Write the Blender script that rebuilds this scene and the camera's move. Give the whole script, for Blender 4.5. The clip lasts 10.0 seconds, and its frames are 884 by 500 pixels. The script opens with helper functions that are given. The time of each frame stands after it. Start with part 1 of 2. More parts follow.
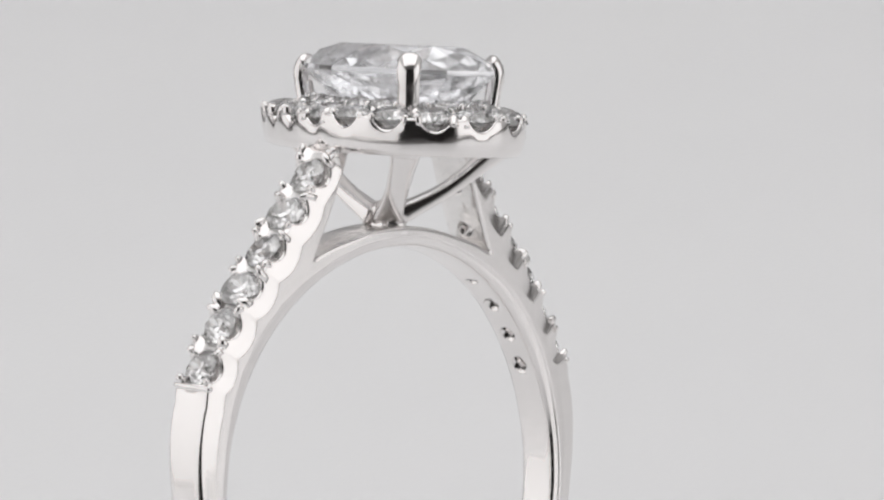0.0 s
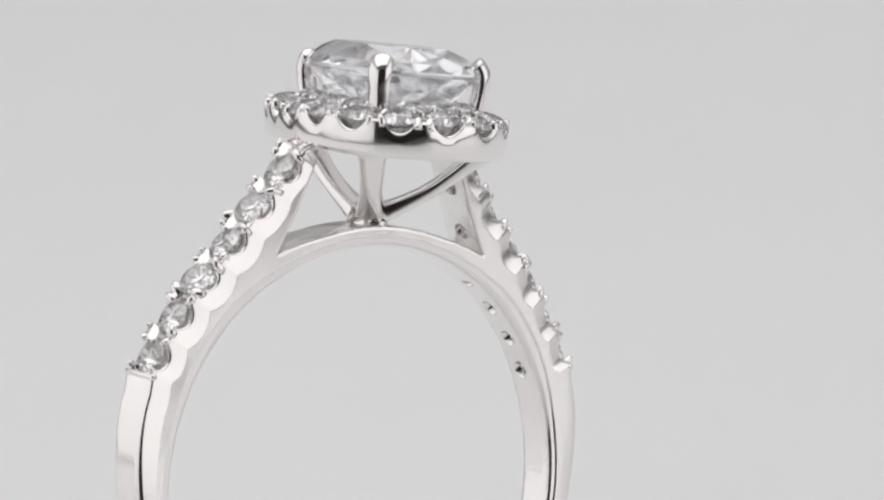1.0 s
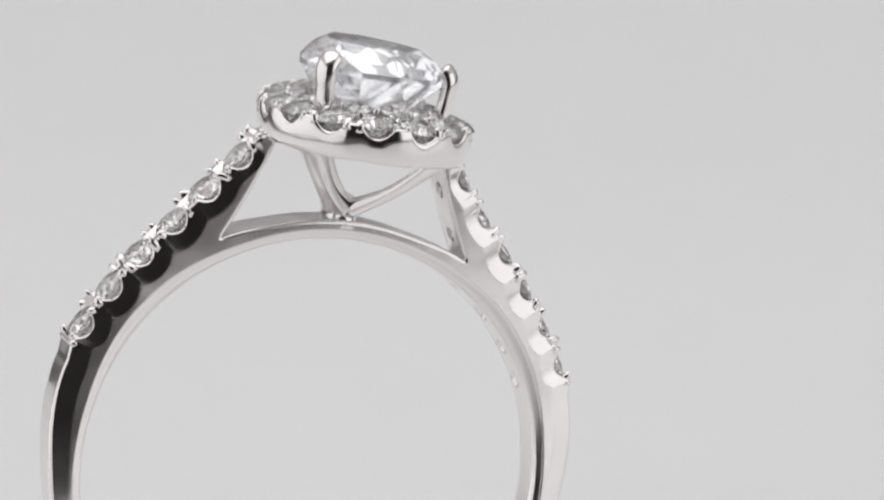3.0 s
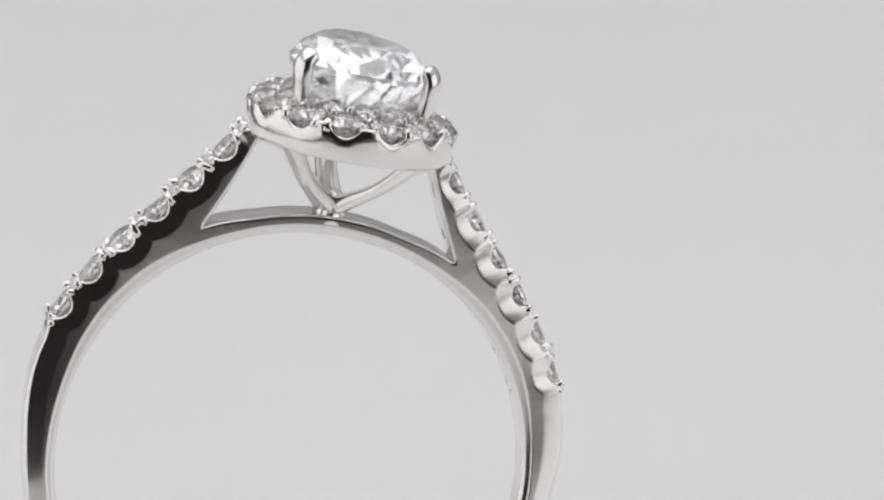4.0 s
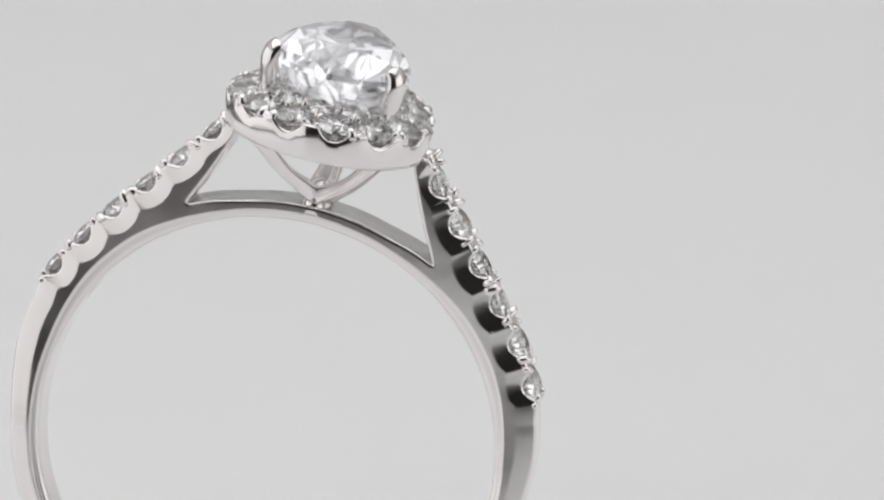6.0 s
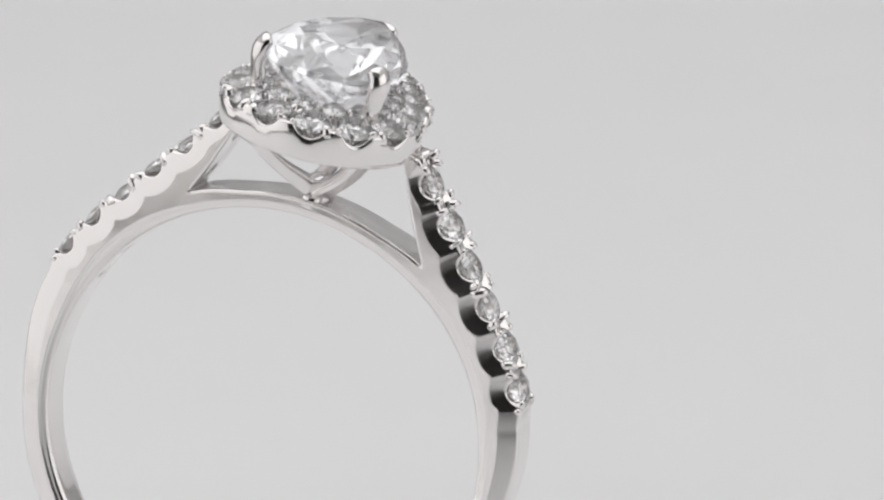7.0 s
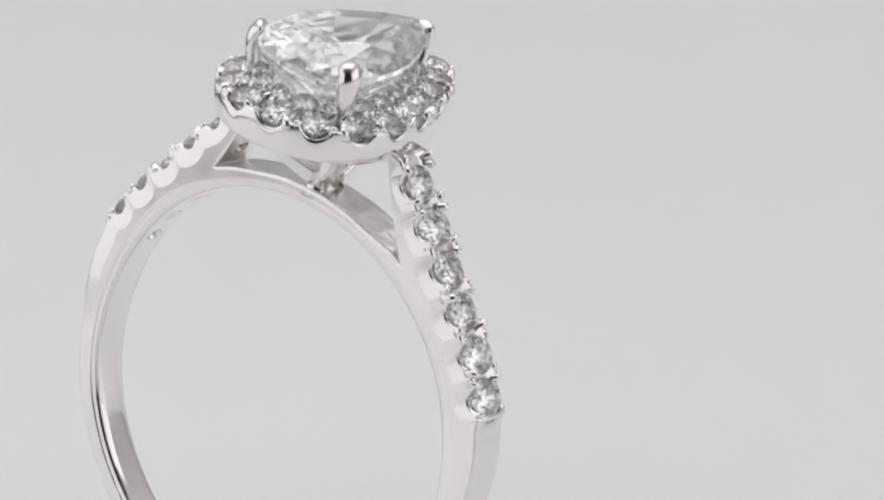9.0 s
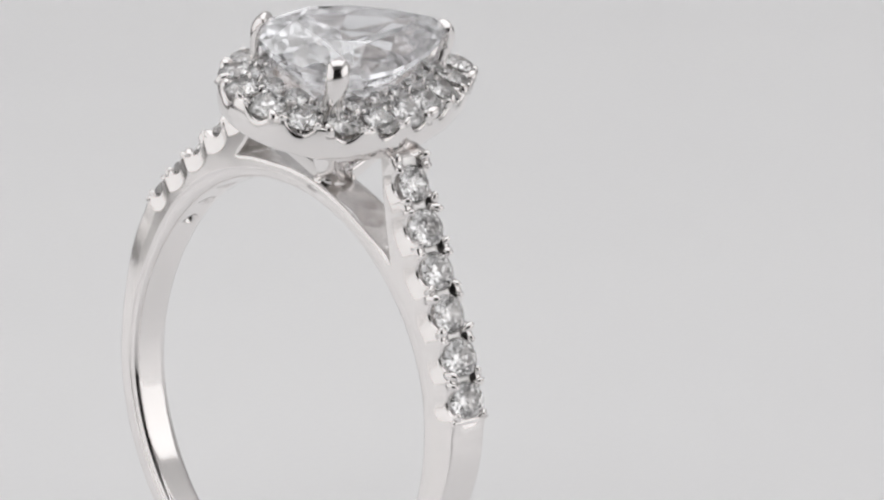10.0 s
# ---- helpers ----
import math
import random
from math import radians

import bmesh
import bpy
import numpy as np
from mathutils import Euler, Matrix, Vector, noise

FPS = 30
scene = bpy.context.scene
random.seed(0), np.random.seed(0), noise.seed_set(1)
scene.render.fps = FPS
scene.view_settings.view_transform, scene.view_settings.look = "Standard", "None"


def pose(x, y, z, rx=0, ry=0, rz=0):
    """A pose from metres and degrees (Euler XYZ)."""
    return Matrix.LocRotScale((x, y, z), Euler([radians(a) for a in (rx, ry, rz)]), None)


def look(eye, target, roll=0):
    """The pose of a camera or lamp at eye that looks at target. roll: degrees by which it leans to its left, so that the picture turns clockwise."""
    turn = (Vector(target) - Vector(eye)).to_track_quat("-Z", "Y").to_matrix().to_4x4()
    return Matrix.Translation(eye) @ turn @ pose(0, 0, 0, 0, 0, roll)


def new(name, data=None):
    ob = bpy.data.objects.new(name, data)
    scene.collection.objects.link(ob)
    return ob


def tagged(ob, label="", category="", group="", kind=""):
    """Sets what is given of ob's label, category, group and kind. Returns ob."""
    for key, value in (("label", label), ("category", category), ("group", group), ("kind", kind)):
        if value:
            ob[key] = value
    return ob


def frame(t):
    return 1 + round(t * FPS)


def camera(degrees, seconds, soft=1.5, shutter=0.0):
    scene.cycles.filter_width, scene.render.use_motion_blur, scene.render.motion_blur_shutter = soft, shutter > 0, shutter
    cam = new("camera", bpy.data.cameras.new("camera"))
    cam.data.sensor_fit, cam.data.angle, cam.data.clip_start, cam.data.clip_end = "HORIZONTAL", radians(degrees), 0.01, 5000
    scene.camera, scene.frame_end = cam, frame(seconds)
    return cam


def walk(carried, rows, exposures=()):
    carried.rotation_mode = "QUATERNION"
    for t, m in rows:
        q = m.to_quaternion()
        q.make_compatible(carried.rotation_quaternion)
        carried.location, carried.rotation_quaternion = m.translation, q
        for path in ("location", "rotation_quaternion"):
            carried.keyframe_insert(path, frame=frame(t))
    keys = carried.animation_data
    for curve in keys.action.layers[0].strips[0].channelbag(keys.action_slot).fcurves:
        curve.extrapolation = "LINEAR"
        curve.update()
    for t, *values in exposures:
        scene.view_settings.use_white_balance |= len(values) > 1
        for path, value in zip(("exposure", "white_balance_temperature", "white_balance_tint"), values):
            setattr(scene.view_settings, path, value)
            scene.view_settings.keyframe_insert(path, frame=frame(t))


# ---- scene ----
cam = camera(15.87, 10.0, soft=2.15)
CAMERA_POSE = pose(0.0003, -0.1043, 0.0350, 71.437, 3.094, -1.038)
walk(cam, [(0.0, CAMERA_POSE), (10.0, CAMERA_POSE)])

from mathutils.geometry import tessellate_polygon

# ---------------------------------------------------------------- world, light
MM = 0.001
TABLE_Z = -15.26 * MM          # top of the turntable
FOOT = 0.014                   # its height over the bench

world = bpy.data.worlds.new("dark_studio")
world.use_nodes = True
world.node_tree.nodes["Background"].inputs["Color"].default_value = (0.020, 0.018, 0.018, 1)
world.node_tree.nodes["Background"].inputs["Strength"].default_value = 1.0
scene.world = world


def area_lamp(name, eye, target, sx, sy, watts, colour=(1, 1, 1)):
    data = bpy.data.lights.new(name, "AREA")
    data.shape, data.size, data.size_y, data.energy, data.color = "RECTANGLE", sx, sy, watts, colour
    ob = new(name, data)
    ob.matrix_world = look(eye, target)
    return ob


area_lamp("top_softbox_lamp", (0, 0.10, 0.38), (0, 0.10, 0), 0.66, 0.78, 1.70, (1.0, 0.996, 1.0))
area_lamp("left_softbox_lamp", (-0.208, -0.031, 0.045), (0.009, 0.031, 0.025), 0.47, 0.20, 0.184, (1.0, 0.985, 0.98))
area_lamp("right_softbox_lamp", (0.2256, -0.1076, 0.045), (0, 0, 0.025), 0.283, 0.17, 0.120, (1.0, 0.985, 0.98))
scene.cycles.max_bounces = 24
scene.cycles.transmission_bounces = 24
scene.cycles.glossy_bounces = 12


# ---------------------------------------------------------------- materials
def material(name, colour, rough, metal=0.0):
    m = bpy.data.materials.new(name)
    m.use_nodes = True
    b = m.node_tree.nodes["Principled BSDF"]
    b.inputs["Base Color"].default_value = (*colour, 1)
    b.inputs["Roughness"].default_value = rough
    b.inputs["Metallic"].default_value = metal
    return m, m.node_tree, b


def add_noise(tree, bsdf, scale, low, high, socket="Base Color", detail=4.0):
    """Mixes two colours or values by a noise in object space."""
    n, l = tree.nodes, tree.links
    coord, tex, ramp = n.new("ShaderNodeTexCoord"), n.new("ShaderNodeTexNoise"), n.new("ShaderNodeValToRGB")
    tex.inputs["Scale"].default_value, tex.inputs["Detail"].default_value = scale, detail
    ramp.color_ramp.elements[0].position, ramp.color_ramp.elements[1].position = 0.3, 0.7
    ramp.color_ramp.elements[0].color = (*low, 1)
    ramp.color_ramp.elements[1].color = (*high, 1)
    l.new(coord.outputs["Object"], tex.inputs["Vector"])
    l.new(tex.outputs["Fac"], ramp.inputs["Fac"])
    l.new(ramp.outputs["Color"], bsdf.inputs[socket])
    return coord, tex


def add_bump(tree, bsdf, scale, strength, distance):
    n, l = tree.nodes, tree.links
    coord, tex, bump = n.new("ShaderNodeTexCoord"), n.new("ShaderNodeTexNoise"), n.new("ShaderNodeBump")
    tex.inputs["Scale"].default_value, tex.inputs["Detail"].default_value = scale, 2.0
    bump.inputs["Strength"].default_value, bump.inputs["Distance"].default_value = strength, distance
    l.new(coord.outputs["Object"], tex.inputs["Vector"])
    l.new(tex.outputs["Fac"], bump.inputs["Height"])
    l.new(bump.outputs["Normal"], bsdf.inputs["Normal"])


def polished_metal(name, rough_low, rough_high):
    m, tree, b = material(name, (0.865, 0.842, 0.832), 0.1, 1.0)
    add_noise(tree, b, 900.0, (rough_low,) * 3, (rough_high,) * 3, "Roughness")
    add_bump(tree, b, 420.0, 0.03, 0.0004)
    return m


WHITE_GOLD = polished_metal("polished_white_gold", 0.09, 0.15)
# the band's edges are worn round by polishing
BAND_GOLD = polished_metal("polished_white_gold_with_soft_edges", 0.09, 0.14)
tree_ = BAND_GOLD.node_tree
worn_ = tree_.nodes.new("ShaderNodeBevel")
worn_.samples = 8
worn_.inputs["Radius"].default_value = 0.10 * 0.001
for node_ in tree_.nodes:
    if node_.type == "BUMP":
        tree_.links.new(worn_.outputs["Normal"], node_.inputs["Normal"])


SEAT, tree_, bsdf_ = material("unpolished_seat_metal", (0.6, 0.59, 0.58), 0.38, 1.0)
add_noise(tree_, bsdf_, 1500.0, (0.68, 0.67, 0.66), (0.88, 0.87, 0.86))


CAST, tree_, bsdf_ = material("half_polished_cast_metal", (0.7, 0.69, 0.68), 0.24, 1.0)
add_noise(tree_, bsdf_, 700.0, (0.72, 0.705, 0.695), (0.90, 0.885, 0.875))
add_bump(tree_, bsdf_, 1100.0, 0.25, 0.0004)


def gem_material(name, rough, ior, tint=(1, 1, 1)):
    m, tree, b = material(name, tint, rough)
    b.inputs["Transmission Weight"].default_value = 1.0
    b.inputs["IOR"].default_value = ior
    return m


DIAMOND = gem_material("clear_diamond", 0.0, 2.417)
CENTRE_DIAMOND = gem_material("clear_centre_diamond", 0.065, 2.1, (0.965, 0.975, 1.0))

CARD, tree_, bsdf_ = material("white_satin_acrylic", (0.8, 0.8, 0.8), 0.22)
bsdf_.inputs["Specular IOR Level"].default_value = 0.38
add_noise(tree_, bsdf_, 30.0, (0.80, 0.80, 0.808), (0.815, 0.815, 0.82))
add_bump(tree_, bsdf_, 2500.0, 0.05, 0.0001)


def wall_paint(name, low, high):
    m, tree, b = material(name, low, 0.9)
    add_noise(tree, b, 18.0, low, high)
    add_bump(tree, b, 900.0, 0.2, 0.0004)
    return m


PAPER = wall_paint("grey_backdrop_paper", (0.74, 0.735, 0.74), (0.79, 0.785, 0.79))
WALL = wall_paint("white_wall_paint", (0.80, 0.795, 0.795), (0.84, 0.835, 0.835))
CEILING = wall_paint("pale_ceiling_paint", (0.70, 0.695, 0.695), (0.76, 0.755, 0.755))
BENCH = wall_paint("dark_grey_cloth", (0.10, 0.095, 0.093), (0.13, 0.124, 0.12))
DARK = wall_paint("charcoal_cloth", (0.030, 0.027, 0.026), (0.045, 0.040, 0.039))


# ---------------------------------------------------------------- mesh helpers
def finish(name, bm, mat, parent=None, label="", scale=MM, normals=True):
    if normals:
        bmesh.ops.recalc_face_normals(bm, faces=bm.faces[:])
    if scale != 1:
        bmesh.ops.scale(bm, vec=(scale,) * 3, verts=bm.verts[:])
    me = bpy.data.meshes.new(name)
    bm.to_mesh(me)
    bm.free()
    me.materials.append(mat)
    ob = new(name, me)
    ob.parent = parent
    if label:
        tagged(ob, label)
    return ob


def part(name, bm, mat, parent, label=""):
    return finish(name, bm, mat, parent, label)


def box(bm, x0, y0, z0, x1, y1, z1):
    m = Matrix.Translation(((x0 + x1) / 2, (y0 + y1) / 2, (z0 + z1) / 2)) @ Matrix.Diagonal((x1 - x0, y1 - y0, z1 - z0, 1))
    bmesh.ops.create_cube(bm, size=1, matrix=m)


def stitch(bm, rings, closed=True, smooth=True):
    """Quads between successive rings of vertices."""
    n = len(rings[0])
    for a, b in zip(rings, rings[1:]):
        for i in range(n if closed else n - 1):
            j = (i + 1) % n
            f = bm.faces.new((a[i], a[j], b[j], b[i]))
            f.smooth = smooth


# ---------------------------------------------------------------- studio
def slab(name, mat, label, category, *b):
    bm = bmesh.new()
    box(bm, *b)
    return tagged(finish(name, bm, mat, scale=1), label, category, kind="structure")


def studio():
    x, y0, y1, z0, z1, t = 0.34, -0.60, 0.40, TABLE_Z - FOOT, 0.40, 0.01
    slab("floor", BENCH, "dark grey cloth over the studio bench", "floor", -x, y0, z0 - t, x, y1, z0)
    slab("ceiling", CEILING, "pale painted ceiling", "ceiling", -x, y0, z1, x, y1, z1 + t)
    slab("wall_west", WALL, "plain white painted wall", "wall", -x - t, y0, z0 - t, -x, y1, z1 + t)
    slab("wall_east", WALL, "plain white painted wall", "wall", x, y0, z0 - t, x + t, y1, z1 + t)
    slab("wall_north", PAPER, "plain grey paper backdrop", "backdrop", -x, y1, z0 - t, x, y1 + t, z1 + t)
    slab("wall_south", DARK, "dark cloth behind the camera", "wall", -x, y0 - t, z0 - t, x, y0, z1 + t)


studio()


def lathe(prof, n, smooth=False):
    bm = bmesh.new()
    rings = [[bm.verts.new((r * math.cos(2 * math.pi * i / n), r * math.sin(2 * math.pi * i / n), z)) for i in range(n)] for r, z in prof]
    stitch(bm, rings, smooth=smooth)
    bm.faces.new(rings[0])
    bm.faces.new(rings[-1])
    return bm


def turntable():
    """A wide satin white disc with a rounded rim on a round foot."""
    thing = tagged(new("turntable"), "wide satin white turntable under the ring", "turntable")
    thing.location = (0, 0, TABLE_Z)
    finish("top_plate", lathe([(0.0005, -0.008), (0.1080, -0.008), (0.1115, -0.0072), (0.113, -0.006), (0.113, -0.002), (0.1125, -0.0007), (0.1110, 0.0), (0.0005, 0.0)], 96),
           CARD, thing, scale=1)
    finish("foot", lathe([(0.0005, -FOOT), (0.070, -FOOT), (0.073, 0.002 - FOOT), (0.070, -0.010), (0.066, -0.008), (0.0005, -0.008)], 64), CARD, thing, scale=1)
    return thing


TURNTABLE = turntable()

# ---------------------------------------------------------------- the ring
# Ring space in mm: u across the finger hole, v along the finger (0 at the front face), w up to the stone, origin at the bore's middle.
WIDTH = 1.70
MID = WIDTH / 2
BORE = 8.05
BASE = Vector((0.0, MID - 0.7, -9.1))


def raw(u, v, w):
    return Vector((u, v, w)) - BASE


def bend(q):
    """The shank bends a little forward and narrows towards its foot."""
    v, w = q.y + BASE.y, q.z + BASE.z
    v = MID + (v - MID) * (1 - 0.008 * (7.7 - w)) - 0.43 * ease(5.8, -3.6, w)
    return Vector((q.x, v - BASE.y, q.z))


def at(u, v, w):
    """A place of the band, as seen from the ring's base."""
    return bend(raw(u, v, w))


def ease(a, b, x):
    x = min(1.0, max(0.0, (x - a) / (b - a)))
    return x * x * (3 - 2 * x)


def shoulder(w):
    """Outer line of a stone-set shoulder: u at the height w."""
    x = w - 3.65
    return 8.985 - 0.358 * x - 0.1012 * x * x + 0.00713 * x ** 3


# the shoulder line, resampled by its length
_ws = [3.85 + (11.3 - 3.85) * i / 400 for i in range(401)]
_pts = [Vector((shoulder(w), w)) for w in _ws]
_len = [0.0]
for a_, b_ in zip(_pts, _pts[1:]):
    _len.append(_len[-1] + (b_ - a_).length)
ARM = _len[-1]


def on_arm(s):
    u = float(np.interp(s, _len, [q.x for q in _pts]))
    w = float(np.interp(s, _len, [q.y for q in _pts]))
    d = 0.02
    t = Vector((float(np.interp(s + d, _len, [q.x for q in _pts])) - float(np.interp(s - d, _len, [q.x for q in _pts])),
                float(np.interp(s + d, _len, [q.y for q in _pts])) - float(np.interp(s - d, _len, [q.y for q in _pts])))).normalized()
    return Vector((u, w)), t, Vector((t.y, -t.x))


N_ARM = 6
FIRST, PITCH = 0.64, 1.525
ARM_STONES = [FIRST + PITCH * k for k in range(N_ARM)]
NOTCH, NOTCH_HALF = 0.31, 0.47


def notch_depth(s):
    d = 0.0
    for c in ARM_STONES:
        x = abs(s - c) / NOTCH_HALF
        if x < 1:
            d = NOTCH * (1 - x ** 2.2)
    return d


# the shoulder's side slopes off towards the stones, further down under each stone
SCOOP_HALF = 0.70
SCOOP_LOW = (0.83, 0.86, 0.87, 0.85, 0.77, 0.60)
POST_LOW = 0.64
TILT = 0.17
SLOPE = 0.62                   # share of the plain shank's side that slopes off outwards


def scoop(s):
    """How far the slope reaches down the side (mm) from the notched edge at the length s."""
    post = POST_LOW - 0.25 * ease(ARM - 2.2, ARM - 0.6, s)
    low = post
    for c, full in zip(ARM_STONES, SCOOP_LOW):
        x = abs(s - c) / SCOOP_HALF
        if x < 1:
            low = max(low, post + (full - post) * (1 - x ** 2.2))
    join = SLOPE * (shank_r(21.2) - 8.55)
    low = join + (low - join) * ease(0.0, 0.5, s)
    return max(0.04, (low - 1.18 * notch_depth(s)) * (1 - 0.9 * ease(ARM - 0.5, ARM - 0.1, s)))


def shank_r(deg):
    return 9.1 + 0.46 * ease(-12, 22, deg)


def outline_half(notch=1.0, drop=0.0, side=0.0):
    """Right half of the body's outer outline, from the foot up over the shoulder, down its inner side and along the bridge."""
    pts = []
    for i in range(0, 90):
        deg = -90 + i * (90 + 21.2) / 90
        r = shank_r(deg) - side * SLOPE * (shank_r(deg) - 8.55)
        pts.append((r * math.cos(radians(deg)), r * math.sin(radians(deg))))
    n = 330
    for i in range(n + 1):
        s = ARM * i / n
        q, t, nrm = on_arm(s)
        q = q - nrm * (max(notch_depth(s) * notch, drop * ease(0.0, 0.12, s)) + side * scoop(s))
        pts.append((q.x, q.y))
    # top end, under the halo, then the inner side of the shoulder down to the window's corner
    top = Vector((2.86, 11.35))
    corner = Vector((4.36, 7.76))
    for i in range(40):
        k = i / 40
        q = top.lerp(corner, k)
        bow = 0.07 * math.sin(math.pi * k)
        pts.append((q.x - bow, q.y - 0.4 * bow))
    a0 = math.degrees(math.atan2(corner.y, corner.x))
    r0 = corner.length
    for i in range(41):
        k = i / 40
        deg = a0 + (90 - a0) * k
        r = r0 + (8.74 - r0) * ease(0, 0.5, k)
        pts.append((r * math.cos(radians(deg)), r * math.sin(radians(deg))))
    return pts


def offset_loop(pts, dist):
    """Moves each point of a counter-clockwise loop inward by dist (a number or a list)."""
    out, n = [], len(pts)
    for i in range(n):
        a, b, c = Vector(pts[i - 1]), Vector(pts[i]), Vector(pts[(i + 1) % n])
        t = ((b - a).normalized() + (c - b).normalized())
        t = t.normalized() if t.length > 1e-6 else (c - b).normalized()
        d = dist[i] if isinstance(dist, list) else dist
        out.append((b.x - t.y * d, b.y + t.x * d))
    return out


def well(bm, place, up, prof, n=24):
    """A seat drilled for a stone: (radius, height) steps along up."""
    m = up.to_track_quat("Z", "Y").to_matrix()
    rings = [[bm.verts.new(Vector(place) + m @ Vector((r * math.cos(2 * math.pi * i / n), r * math.sin(2 * math.pi * i / n), z))) for i in range(n)] for r, z in prof]
    stitch(bm, rings)
    bm.faces.new(rings[0])
    bm.faces.new(rings[-1])


def drilled(body, cut):
    """The body with the cutter's wells taken out of it."""
    cutter = finish("cutter", cut, WHITE_GOLD, None)
    mod = body.modifiers.new("holes", "BOOLEAN")
    mod.operation, mod.object, mod.solver, mod.use_self = "DIFFERENCE", cutter, "EXACT", True
    bpy.context.view_layer.update()
    me = bpy.data.meshes.new_from_object(body.evaluated_get(bpy.context.evaluated_depsgraph_get()))
    body.modifiers.clear()
    body.data = me
    me.name = body.name
    bpy.data.objects.remove(cutter)
    return body


def side_place(side, u, v, w):
    return at(side * u, v, w)


def ring_band(parent):
    def outer(notch, drop, side):
        half = outline_half(notch, drop, side)
        return half + [(-u, w) for u, w in reversed(half[1:-1])]      # counter-clockwise

    n_in = 240
    bevel = 0.10
    bm = bmesh.new()

    def ring_of(pts, v):
        vs = v if isinstance(v, list) else [v] * len(pts)
        return [bm.verts.new(raw(u, y, w)) for (u, w), y in zip(pts, vs)]

    def bore_pts(grow):
        out = []
        for i in range(n_in):
            deg = 360 * i / n_in - 90
            high = math.sin(radians(deg))
            r = BORE + grow * (0.30 + 0.04 * ease(-0.1, 0.6, high) + 0.18 * ease(0.15, 0.6, high) * (1 - ease(0.7, 0.95, high)))
            out.append((r * math.cos(radians(deg)), r * math.sin(radians(deg))))
        return out

    outer_rings, bore_rings = [], []
    # depth, inset, notch, channel, reach of the scoop, share of its depth
    steps = ((0.0, 1.0, 1.18, 0.0, 1.0, 0.0), (0.02, 0.93, 1.18, 0.0, 0.88, 0.10), (0.05, 0.85, 1.18, 0.0, 0.60, 0.36), (0.09, 0.7, 1.18, 0.0, 0.30, 0.67), (0.12, 0.55, 1.18, 0.0, 0.05, 0.95),
             (0.14, 0.5, 1.18, 0.0, 0.0, 1.0), (0.5, 0.14, 1.17, 0.0, 0.0, 1.0), (1.0, 0.0, 1.15, 0.0, 0.0, 0.9), (2.2, 0.0, 1.08, 0.0, 0.0, 0.7),
             (3.6, 0.0, 1.03, 0.0, 0.0, 0.4), (5.2, 0.0, 1.0, 0.20, 0.0, 0.1), (6.6, 0.0, 1.0, 0.20, 0.0, 0.0))
    # the plain shank is rounder at its edges than the shoulders
    n_half = len(outline_half())
    soft = [bevel + 0.19 * (1 - ease(70, 89, k)) for k in range(n_half)]
    soft = soft + list(reversed(soft[1:-1]))
    dish = [0.7 * SLOPE * (shank_r(-90 + i * 111.2 / 90) - 8.55) for i in range(90)] + [scoop(ARM * i / 330) * (0.7 + 0.3 * ease(0.0, 0.6, ARM * i / 330)) for i in range(331)]
    dish += [0.0] * (n_half - len(dish))
    dish = dish + list(reversed(dish[1:-1]))
    for back in (False, True):
        for y, inset, notch, drop, reach, share in (reversed(steps) if back else steps):
            loop = offset_loop(outer(notch, drop, reach), [b * inset for b in soft])
            depth = [(b * y if y <= 1 else b + 0.10 * (y - 1)) + TILT * share * d for b, d in zip(soft, dish)]
            outer_rings.append(ring_of(loop, [WIDTH - d for d in depth] if back else depth))
    for y, grow in ((0.0, 1.0), (0.06, 0.94), (0.08, 0.84), (0.05, 0.50), (0.14, 0.14), (0.32, 0.0), (0.45, 0.0), (0.60, 0.0), (0.75, 0.0)):
        bore_rings.append(ring_of(bore_pts(grow), y))
    for y, grow in ((0.75, 0.0), (0.60, 0.0), (0.45, 0.0), (0.32, 0.0), (0.14, 0.14), (0.05, 0.50), (0.08, 0.84), (0.06, 0.94), (0.0, 1.0)):
        bore_rings.append(ring_of(bore_pts(grow), WIDTH - y))
    stitch(bm, outer_rings)
    # the floor of the stones' channel is left unpolished
    first, last = 90, 90 + 330
    n_out = len(outer_rings[0])
    mid = len(steps) - 1
    index = {v: k for ring in outer_rings[mid - 1:mid + 3] for k, v in enumerate(ring)}
    for f in bm.faces:
        ks = [index.get(v, -1) for v in f.verts]
        if all(first < k < last or n_out - last < k < n_out - first for k in ks):
            f.material_index = 1
    # the inner sides of the two windows keep their casting skin
    index = {v: k for ring in outer_rings for k, v in enumerate(ring)}
    for f in bm.faces:
        if all(last < index[v] < n_out - last for v in f.verts) and f.calc_center_median().y + BASE.y > 0.06 and f.calc_center_median().y + BASE.y < WIDTH - 0.06:
            f.material_index = 2
    stitch(bm, bore_rings)
    # the flat front and back: one half cut into triangles, the other its mirror image
    n_bore = n_in // 2
    keys = [("outer", k) for k in range(n_half)] + [("bore", k) for k in range(n_bore, -1, -1)]
    where = {"outer": outer_rings, "bore": bore_rings}
    loop = [Vector((where[a][0][k].co.x, where[a][0][k].co.z, 0)) for a, k in keys]
    for tri in tessellate_polygon([loop]):
        for end in (0, -1):
            for mirrored in (False, True):
                vs = []
                for n in tri:
                    a, k = keys[n]
                    ring = where[a][end]
                    vs.append(ring[-k % len(ring)] if mirrored else ring[k])
                if len(set(vs)) == 3 and not bm.faces.get(vs):
                    bm.faces.new(vs).smooth = False
    for q in bm.verts:
        q.co = bend(q.co)
    body = finish("band", bm, BAND_GOLD, None)
    body.data.materials.append(SEAT)
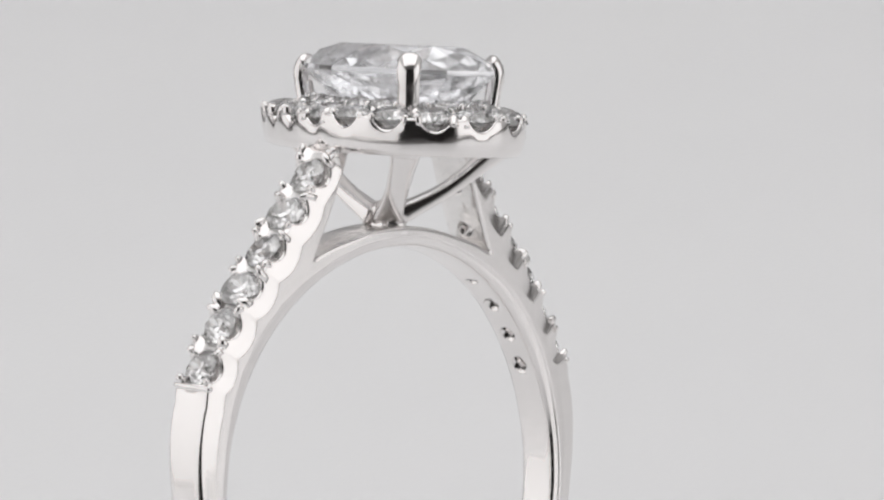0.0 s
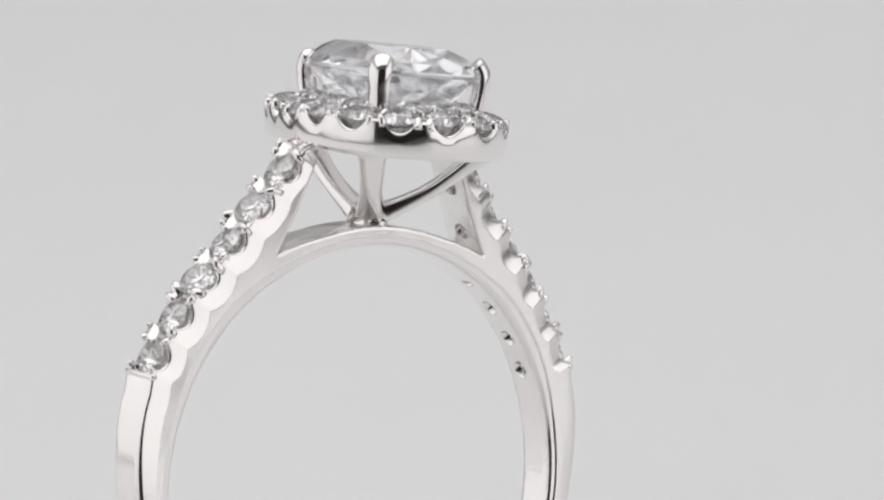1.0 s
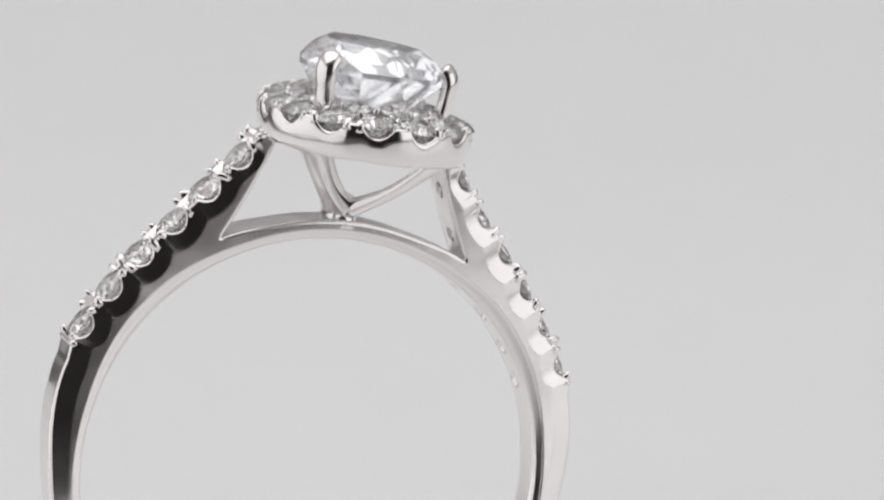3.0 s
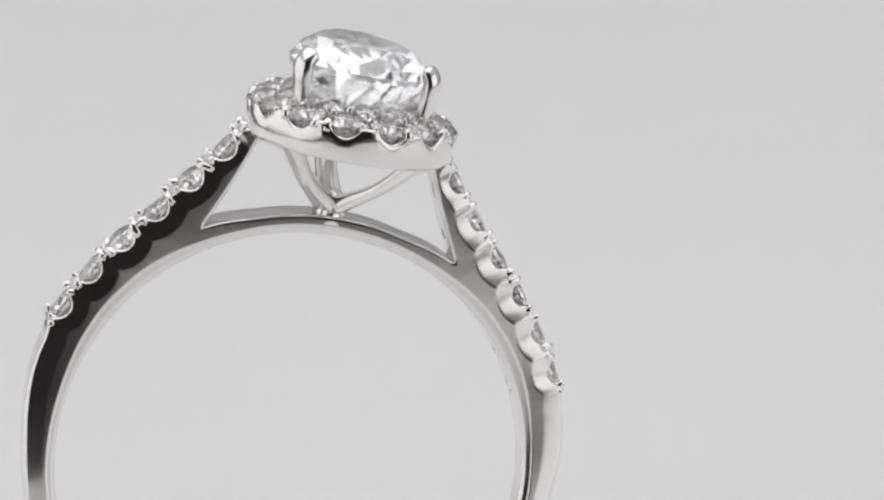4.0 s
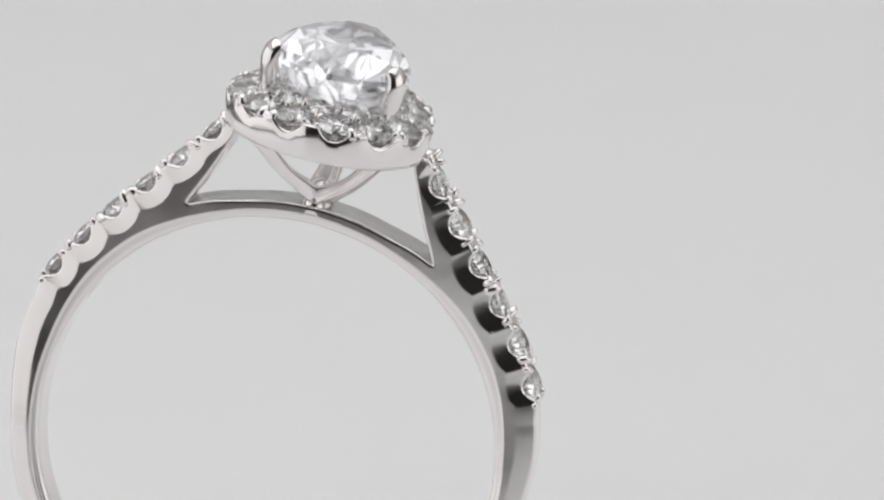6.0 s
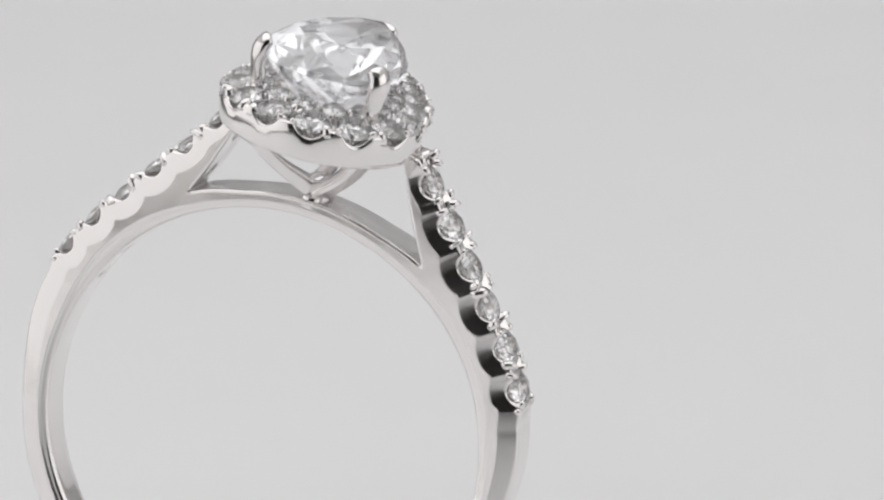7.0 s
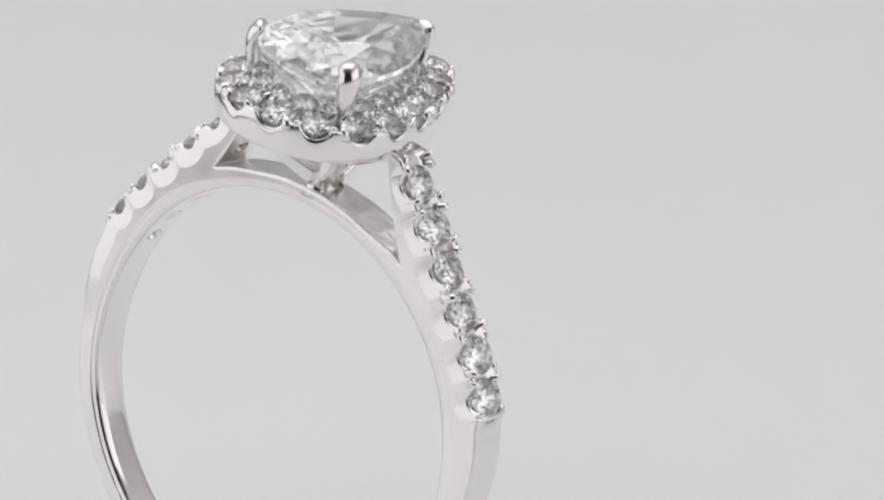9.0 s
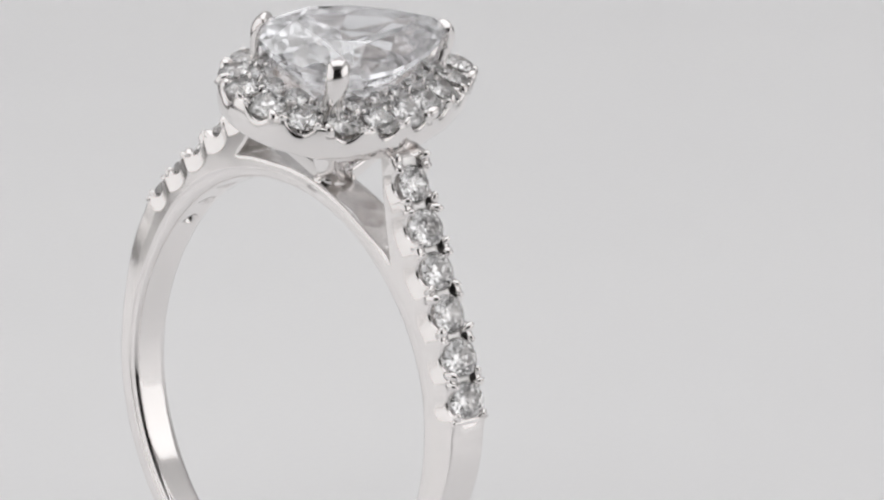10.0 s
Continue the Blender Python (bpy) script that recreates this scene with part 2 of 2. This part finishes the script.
    body.data.materials.append(CAST)
    # the open holes under the stones
    cut = bmesh.new()
    for side in (1, -1):
        for s, low in zip(ARM_STONES, (2.3, 2.3, 2.3, 2.1, 1.35, 0.95)):
            q, t, nrm = on_arm(s)
            well(cut, side_place(side, q.x, MID, q.y), Vector((side * nrm.x, 0, nrm.y)), [(0.63, 0.5), (0.63, -0.10), (0.30, -0.78), (0.27, -low)])
    drilled(body, cut)
    body.parent = parent
    return tagged(body, "polished white gold band with scalloped shoulders")


def small_gem_mesh():
    """A round brilliant of radius 1, table up, girdle at z 0."""
    bm = bmesh.new()
    for r, z, n, turn in ((0.55, 0.32, 8, 0.5), (0.79, 0.22, 8, 0.0), (0.93, 0.10, 16, 0.5), (1.0, 0.02, 16, 0.0), (1.0, -0.03, 16, 0.0), (0.55, -0.43, 16, 0.5), (0.25, -0.68, 8, 0.0)):
        for i in range(n):
            a = 2 * math.pi * (i + turn) / n
            bm.verts.new((r * math.cos(a), r * math.sin(a), z))
    bm.verts.new((0, 0, -0.86))
    bmesh.ops.convex_hull(bm, input=bm.verts[:])
    bmesh.ops.dissolve_limit(bm, angle_limit=radians(0.6), verts=bm.verts[:], edges=bm.edges[:])
    me = bpy.data.meshes.new("accent_stone")
    bmesh.ops.recalc_face_normals(bm, faces=bm.faces[:])
    bm.to_mesh(me)
    bm.free()
    me.materials.append(DIAMOND)
    return me


def bead_mesh():
    """A cut prong of radius 1: a stem with a flattened, slanting head that hooks over a stone along +x, tip at z 1."""
    bm = bmesh.new()
    prof = [(1.25, -1.6, -0.25), (1.08, -0.8, -0.12), (0.95, -0.1, 0.0), (0.84, 0.36, 0.12), (0.60, 0.70, 0.26), (0.30, 0.92, 0.38)]
    n = 12
    rings = [[bm.verts.new((r * math.cos(2 * math.pi * i / n) + x, 0.72 * r * math.sin(2 * math.pi * i / n), z)) for i in range(n)] for r, z, x in prof]
    stitch(bm, rings)
    tip = bm.verts.new((0.46, 0, 1.0))
    for i in range(n):
        f = bm.faces.new((rings[-1][i], rings[-1][(i + 1) % n], tip))
        f.smooth = True
    bm.faces.new(rings[0])
    bmesh.ops.recalc_face_normals(bm, faces=bm.faces[:])
    me = bpy.data.meshes.new("bead")
    bm.to_mesh(me)
    bm.free()
    me.materials.append(WHITE_GOLD)
    return me


GEM, BEAD = small_gem_mesh(), bead_mesh()


def put(name, mesh, parent, place, up, size, spin=0.0, stretch=(1, 1, 1)):
    """A piece that shares its mesh, at a place of ring space, with its axis along up."""
    ob = new(name, mesh)
    ob.parent = parent
    q = Vector(up).to_track_quat("Z", "Y").to_matrix().to_4x4()
    ob.matrix_basis = Matrix.Translation(Vector(place) * MM) @ q @ pose(0, 0, 0, 0, 0, spin) @ Matrix.Diagonal(tuple(size * MM * k for k in stretch) + (1,))
    return ob


def bead_stretch(rnd):
    return rnd.uniform(0.75, 1.3), rnd.uniform(0.9, 1.4), rnd.uniform(0.65, 1.05)


def shoulder_stones(band):
    rnd = random.Random(4)
    for side in (1, -1):
        for s in ARM_STONES:
            q, t, nrm = on_arm(s)
            q = q - nrm * 0.15
            put("accent_stone", GEM, band, side_place(side, q.x, MID, q.y), (side * nrm.x + rnd.uniform(-.17, .17), rnd.uniform(-.17, .17), nrm.y), 0.70, rnd.uniform(0, 45))
        bm = bmesh.new()
        q, t, nrm = on_arm(0.0)
        n = 14
        rings = []
        for v, r in ((0.02, 0.05), (0.05, 0.10), (0.12, 0.13), (WIDTH - 0.12, 0.13), (WIDTH - 0.05, 0.10), (WIDTH - 0.02, 0.05)):
            rings.append([bm.verts.new(side_place(side, q.x - nrm.x * 0.07 + r * math.cos(2 * math.pi * i / n), v, q.y - 0.04 + r * math.sin(2 * math.pi * i / n))) for i in range(n)])
        stitch(bm, rings)
        bm.faces.new(rings[0])
        bm.faces.new(rings[-1])
        part("end_bar", bm, WHITE_GOLD, band)
        ridges = [ARM_STONES[0] - PITCH / 2 + 0.1] + [c + PITCH / 2 for c in ARM_STONES]
        for k, s in enumerate(ridges):
            for v in (0.25, WIDTH - 0.25):
                for ds in ((0.20,) if k == 0 else (-0.19, 0.19)):
                    q, t, nrm = on_arm(min(s + ds, ARM - 0.05))
                    q = q + nrm * rnd.uniform(-0.02, 0.06)
                    lean = -0.35 if v < MID else 0.35
                    put("bead", BEAD, band, side_place(side, q.x, v, q.y), (side * (nrm.x + t.x * ds), lean * 0.5, nrm.y + t.y * ds), rnd.uniform(0.15, 0.20), rnd.uniform(0, 360), bead_stretch(rnd))


# ---- pear outlines
HEAD_U = -0.08                 # the head sits a little off the middle


def head(u, v, w):
    return raw(u + HEAD_U, v, w)


PEAR_V = -0.52


def pear(r, tip, n_arc, n_side, full=0.50):
    """Pear outline in u, v: counter-clockwise from the round end's middle; tip at v = tip."""
    right = [(r * math.sin(math.pi / 2 * i / n_arc), PEAR_V - r * math.cos(math.pi / 2 * i / n_arc)) for i in range(n_arc)]
    h = tip - PEAR_V
    p0, p1, p2, p3 = Vector((r, PEAR_V)), Vector((r, PEAR_V + 0.36 * h)), Vector((r * full, PEAR_V + 0.80 * h)), Vector((0, tip))
    for i in range(n_side + 1):
        k = i / n_side
        q = p0 * (1 - k) ** 3 + p1 * 3 * k * (1 - k) ** 2 + p2 * 3 * k * k * (1 - k) + p3 * k ** 3
        right.append((q.x, q.y))
    left = [(-u, v) for u, v in reversed(right[1:-1])]
    return [Vector(q) for q in right + left]


def loop_length(pts):
    out = [0.0]
    for i in range(len(pts)):
        out.append(out[-1] + (pts[(i + 1) % len(pts)] - pts[i]).length)
    return out


def resample(pts, n):
    """n points at even steps along the loop."""
    acc = loop_length(pts)
    xs, ys = [q.x for q in pts] + [pts[0].x], [q.y for q in pts] + [pts[0].y]
    return [Vector((float(np.interp(acc[-1] * i / n, acc, xs)), float(np.interp(acc[-1] * i / n, acc, ys)))) for i in range(n)]


N_HALO = 17
HALO_N = N_HALO * 32
HALO_OUT = resample(pear(3.55, 6.86, 60, 120), HALO_N)
HALO_IN = resample(pear(1.72, 3.75, 60, 120), HALO_N)
HALO_TOP, HALO_LOW = 12.46, 11.22
RISE = 0.42                    # the halo slopes up towards the stone


def halo_at(i, blend):
    i = int(round(i)) % HALO_N
    return HALO_IN[i].lerp(HALO_OUT[i], blend)


def halo(parent):
    bm = bmesh.new()

    def cut(i):
        x = abs(((i / 32) % 1.0) - 0.5) / 0.34
        return 1 - x ** 2.2 if x < 1 else 0.0

    # blend between the inner and outer outline, height, how it follows the notches, depth of the notch there
    prof = [(0.0, 11.35, 0, 0), (0.0, -0.10, 1, 0.10), (0.06, 0.0, 1, 0.15), (0.22, 0.0, 1, 0.30), (0.40, 0.0, 1, 0.66), (0.66, 0.0, 1, 0.80), (0.86, 0.0, 1, 0.48),
            (0.95, 0.0, 1, 0.37), (0.985, -0.03, 1, 0.37), (1.0, -0.10, 1, 0.37),
            (0.988, 11.96, 0, 0), (0.965, 11.68, 0, 0), (0.938, 11.45, 0, 0), (0.905, 11.30, 0, 0), (0.85, HALO_LOW, 0, 0), (0.30, HALO_LOW, 0, 0), (0.06, HALO_LOW + 0.04, 0, 0)]
    rings = []
    for blend, w, follows, deep in prof:
        ring = []
        for i in range(HALO_N):
            q = halo_at(i, blend - ((0.020 if follows else 0.007) * (1 - math.cos(2 * math.pi * i / 32)) if blend > 0.85 else 0.0))
            z = w
            if follows:
                z = HALO_TOP + w - deep * cut(i) + RISE * (1 - ease(0.05, 0.75, blend))
            elif blend == 0.988:
                z = min(z, HALO_TOP - 0.16 - 0.37 * cut(i))
            ring.append(bm.verts.new(head(q.x, q.y, z)))
        rings.append(ring)
    for k in range(len(prof)):
        before = len(bm.faces)
        stitch(bm, [rings[k], rings[(k + 1) % len(prof)]])
        if 2 <= k <= 4:
            for f in list(bm.faces)[before:]:
                f.material_index = 1
    ob = part("halo", bm, WHITE_GOLD, parent, "pear-shaped white gold halo with scalloped edge")
    ob.data.materials.append(SEAT)
    cut = bmesh.new()
    for k in range(N_HALO):
        q = halo_at(k * 32 + 16, 0.66)
        out = (halo_at(k * 32 + 16, 1.0) - halo_at(k * 32 + 16, 0.0)).normalized()
        well(cut, head(q.x, q.y, HALO_TOP + 0.02), Vector((out.x * 0.28, out.y * 0.28, 1)), [(0.57, 0.6), (0.57, -0.06), (0.16, -0.68), (0.12, -0.9)], 20)
        q = halo_at(k * 32, 0.27)
        well(cut, head(q.x, q.y, HALO_TOP + RISE - 0.08), Vector((out.x * 0.3, out.y * 0.3, 1)), [(0.36, 0.5), (0.36, -0.04), (0.08, -0.46), (0.06, -0.6)], 16)
    drilled(ob, cut)
    rnd = random.Random(9)
    for k in range(N_HALO):
        i = k * 32 + 16
        q = halo_at(i, 0.66)
        out = (halo_at(i, 1.0) - halo_at(i, 0.0)).normalized()
        put("accent_stone", GEM, ob, head(q.x, q.y, HALO_TOP + 0.05),
            (out.x * 0.28 + rnd.uniform(-.13, .13), out.y * 0.28 + rnd.uniform(-.13, .13), 1), 0.66, rnd.uniform(0, 45))
        q = halo_at(k * 32, 0.27)
        put("accent_stone", GEM, ob, head(q.x, q.y, HALO_TOP + RISE - 0.05),
            (out.x * 0.3 + rnd.uniform(-.1, .1), out.y * 0.3 + rnd.uniform(-.1, .1), 1), 0.42, rnd.uniform(0, 45))
        for blend, di, size in ((0.915, -4.2, 0.18), (0.915, 4.2, 0.18), (0.44, -2.6, 0.14), (0.44, 2.6, 0.14), (0.30, 16, 0.13), (0.13, 11, 0.12), (0.13, 21, 0.12)):
            b = halo_at(k * 32 + di, blend)
            lean = out * 0.22 * (1 if blend > 0.5 else -0.5)
            rise = 0.0 if blend > 0.5 else RISE * (0.55 if blend > 0.4 else 0.85)
            put("bead", BEAD, ob, head(b.x, b.y, HALO_TOP + rise + rnd.uniform(-0.03, 0.05)), (lean.x, lean.y, 1), size * rnd.uniform(0.9, 1.15), rnd.uniform(0, 360), bead_stretch(rnd))
    return ob


# ---- the pear stone
GIRDLE = 13.92
STONE_R, STONE_TIP = 2.42, 4.90


def centre_stone(parent):
    """A pear brilliant: table, star, bezel and girdle facets above, two rows of pavilion facets below."""
    bm = bmesh.new()
    focus = Vector((0.0, 0.35))

    def row(scale, w, n, turn):
        base = resample(pear(STONE_R, STONE_TIP, 60, 120, 0.42), 480)
        for i in range(n):
            q = base[int(round((i + turn) * 480 / n)) % 480]
            q = focus + (q - focus) * scale
            bm.verts.new(head(q.x, q.y, w))

    row(0.66, GIRDLE + 0.84, 8, 0.5)
    row(0.84, GIRDLE + 0.58, 8, 0.0)
    row(0.93, GIRDLE + 0.35, 16, 0.5)
    row(1.0, GIRDLE + 0.08, 16, 0.0)
    row(1.0, GIRDLE - 0.10, 16, 0.0)
    row(0.72, GIRDLE - 1.05, 8, 0.5)
    row(0.28, GIRDLE - 2.0, 4, 0.0)
    bm.verts.new(head(0, 0.1, GIRDLE - 2.45))
    bmesh.ops.convex_hull(bm, input=bm.verts[:])
    bmesh.ops.dissolve_limit(bm, angle_limit=radians(0.5), verts=bm.verts[:], edges=bm.edges[:])
    return part("centre_stone", bm, CENTRE_DIAMOND, parent, "clear faceted pear-shaped diamond")


# ---- prongs, struts, hub
def tube(bm, pts, radii, n=20, flat=1.0, side=None):
    """A round or flattened bar along points, closed by rounded ends."""
    rings = []
    for i, (q, r) in enumerate(zip(pts, radii)):
        a, b = Vector(pts[max(0, i - 1)]), Vector(pts[min(len(pts) - 1, i + 1)])
        t = (b - a).normalized()
        e1 = Vector(side if side else (0.3, -1, 0.1))
        e1 = (e1 - t * e1.dot(t)).normalized()
        e2 = t.cross(e1)
        rings.append([bm.verts.new(Vector(q) + e1 * r * math.cos(2 * math.pi * k / n) + e2 * r * flat * math.sin(2 * math.pi * k / n)) for k in range(n)])
    stitch(bm, rings)
    bm.faces.new(list(reversed(rings[0])))
    bm.faces.new(rings[-1])


def spline(points, n):
    """Catmull-Rom through the points."""
    p = [Vector(q) for q in points]
    p = [p[0] * 2 - p[1]] + p + [p[-1] * 2 - p[-2]]
    out = []
    for i in range(1, len(p) - 2):
        for k in range(n):
            x = k / n
            a, b, c, d = p[i - 1:i + 3]
            out.append(0.5 * ((2 * b) + (c - a) * x + (2 * a - 5 * b + 4 * c - d) * x * x + (3 * b - a - 3 * c + d) * x ** 3))
    return out + [p[-2]]


PRONGS = ((-1.94, -1.72), (1.99, -1.72), (0.0, 4.55))     # where the prongs leave the halo


def outward(u, v):
    return Vector((u, v - PEAR_V)).normalized() if v < 2 else Vector((0.0, 1.0))


def prong(parent, u, v):
    d = outward(u, v)
    bm = bmesh.new()

    def q(out, w):
        return head(u + d.x * out, v + d.y * out, w)

    low, fl = (0.02, 0.02) if v < 2 else (0.22, 0.14)
    pts = spline([q(-0.06, 11.5), q(0.06, 12.4), q(0.15 + fl, 13.2), q(0.20 + fl, 13.72 - low), q(0.17 + fl, 14.04 - low), q(0.04 + fl, 14.26 - low), q(-0.12 + fl, 14.36 - low)], 6)
    n = len(pts)
    radii = []
    for i in range(n):
        k = i / (n - 1)
        r = 0.36 + 0.045 * ease(0.3, 0.62, k)
        if k > 0.86:
            r *= math.sqrt(max(0.02, 1 - ((k - 0.86) / 0.14) ** 2 * 0.93))
        radii.append(r)
    tube(bm, pts, radii, flat=0.74, side=(-d.y, d.x, 0))
    return part("prong", bm, WHITE_GOLD, parent, "rounded white gold claw")


def strut(parent, u, v):
    """A flat bar with rounded edges from the hub up to the halo's underside."""
    d = outward(u, v)
    side = Vector((-d.y, d.x, 0))
    if v < 2:
        a, b = head(d.x * 0.20, 0.60, 9.06), head(u * 1.20, v - 0.34, 11.50)
    else:
        a, b = head(0, 1.20, 8.95), head(0, v + 0.35, 11.45)
    mid = a.lerp(b, 0.5) + Vector((0, 0, -0.24))
    pts = spline([a, mid, b], 8)
    bm = bmesh.new()
    rings = []
    for i, p in enumerate(pts):
        t = (pts[min(i + 1, len(pts) - 1)] - pts[max(i - 1, 0)]).normalized()
        up = side.cross(t).normalized()
        k = i / (len(pts) - 1)
        hw, hh, r = 0.39 + 0.14 * (2 * k - 1) ** 2, 0.23 + 0.10 * (2 * k - 1) ** 2, 0.14
        ring = []
        for cx, cy, a0 in ((hw - r, hh - r, 0), (-hw + r, hh - r, 90), (-hw + r, -hh + r, 180), (hw - r, -hh + r, 270)):
            for e in (0, 30, 60, 90):
                x, y = cx + r * math.cos(radians(a0 + e)), cy + r * math.sin(radians(a0 + e))
                ring.append(bm.verts.new(p + side * x + up * y))
        rings.append(ring)
    stitch(bm, rings)
    bm.faces.new(rings[0])
    bm.faces.new(rings[-1])
    return part("strut", bm, WHITE_GOLD, parent)


def hub(parent):
    bm = bmesh.new()
    prof = [(1.75, 8.45), (1.42, 8.74), (1.34, 8.92), (1.40, 9.10), (1.36, 9.28), (1.14, 9.44), (0.76, 9.55), (0.30, 9.60)]
    n = 28
    rings = [[bm.verts.new(head(0.36 * k * math.cos(2 * math.pi * i / n), 0.80 + 0.52 * k * math.sin(2 * math.pi * i / n), w)) for i in range(n)] for k, w in prof]
    stitch(bm, rings)
    bm.faces.new(rings[0])
    bm.faces.new(rings[-1])
    return part("hub", bm, WHITE_GOLD, parent)


def engagement_ring():
    thing = tagged(new("engagement_ring"), "polished white gold ring with pear diamond and halo", "ring")
    thing.empty_display_size = 0.01
    band = ring_band(thing)
    halo(thing)
    centre_stone(thing)
    for u, v in PRONGS:
        prong(thing, u, v)
        strut(thing, u, v)
    hub(thing)
    shoulder_stones(band)
    return thing


RING = engagement_ring()

# ---------------------------------------------------------------- what turns
RING_AT_FIVE = pose(-5.838 * MM, -2.939 * MM, -6.114 * MM, -5.851, 14.459, -1.465) @ Matrix.Translation(BASE * MM)


def turn_at(t):
    """Degrees by which the turntable has turned, 0 at five seconds."""
    return -(9.771 * (t - 5) + 0.0152 * (t - 5) ** 2)


def motions():
    times = [0.5 * i for i in range(21)]
    walk(RING, [(t, pose(0, 0, 0, 0, 0, turn_at(t)) @ RING_AT_FIVE) for t in times])
    walk(TURNTABLE, [(t, pose(0, 0, TABLE_Z, 0, 0, turn_at(t))) for t in times])


motions()
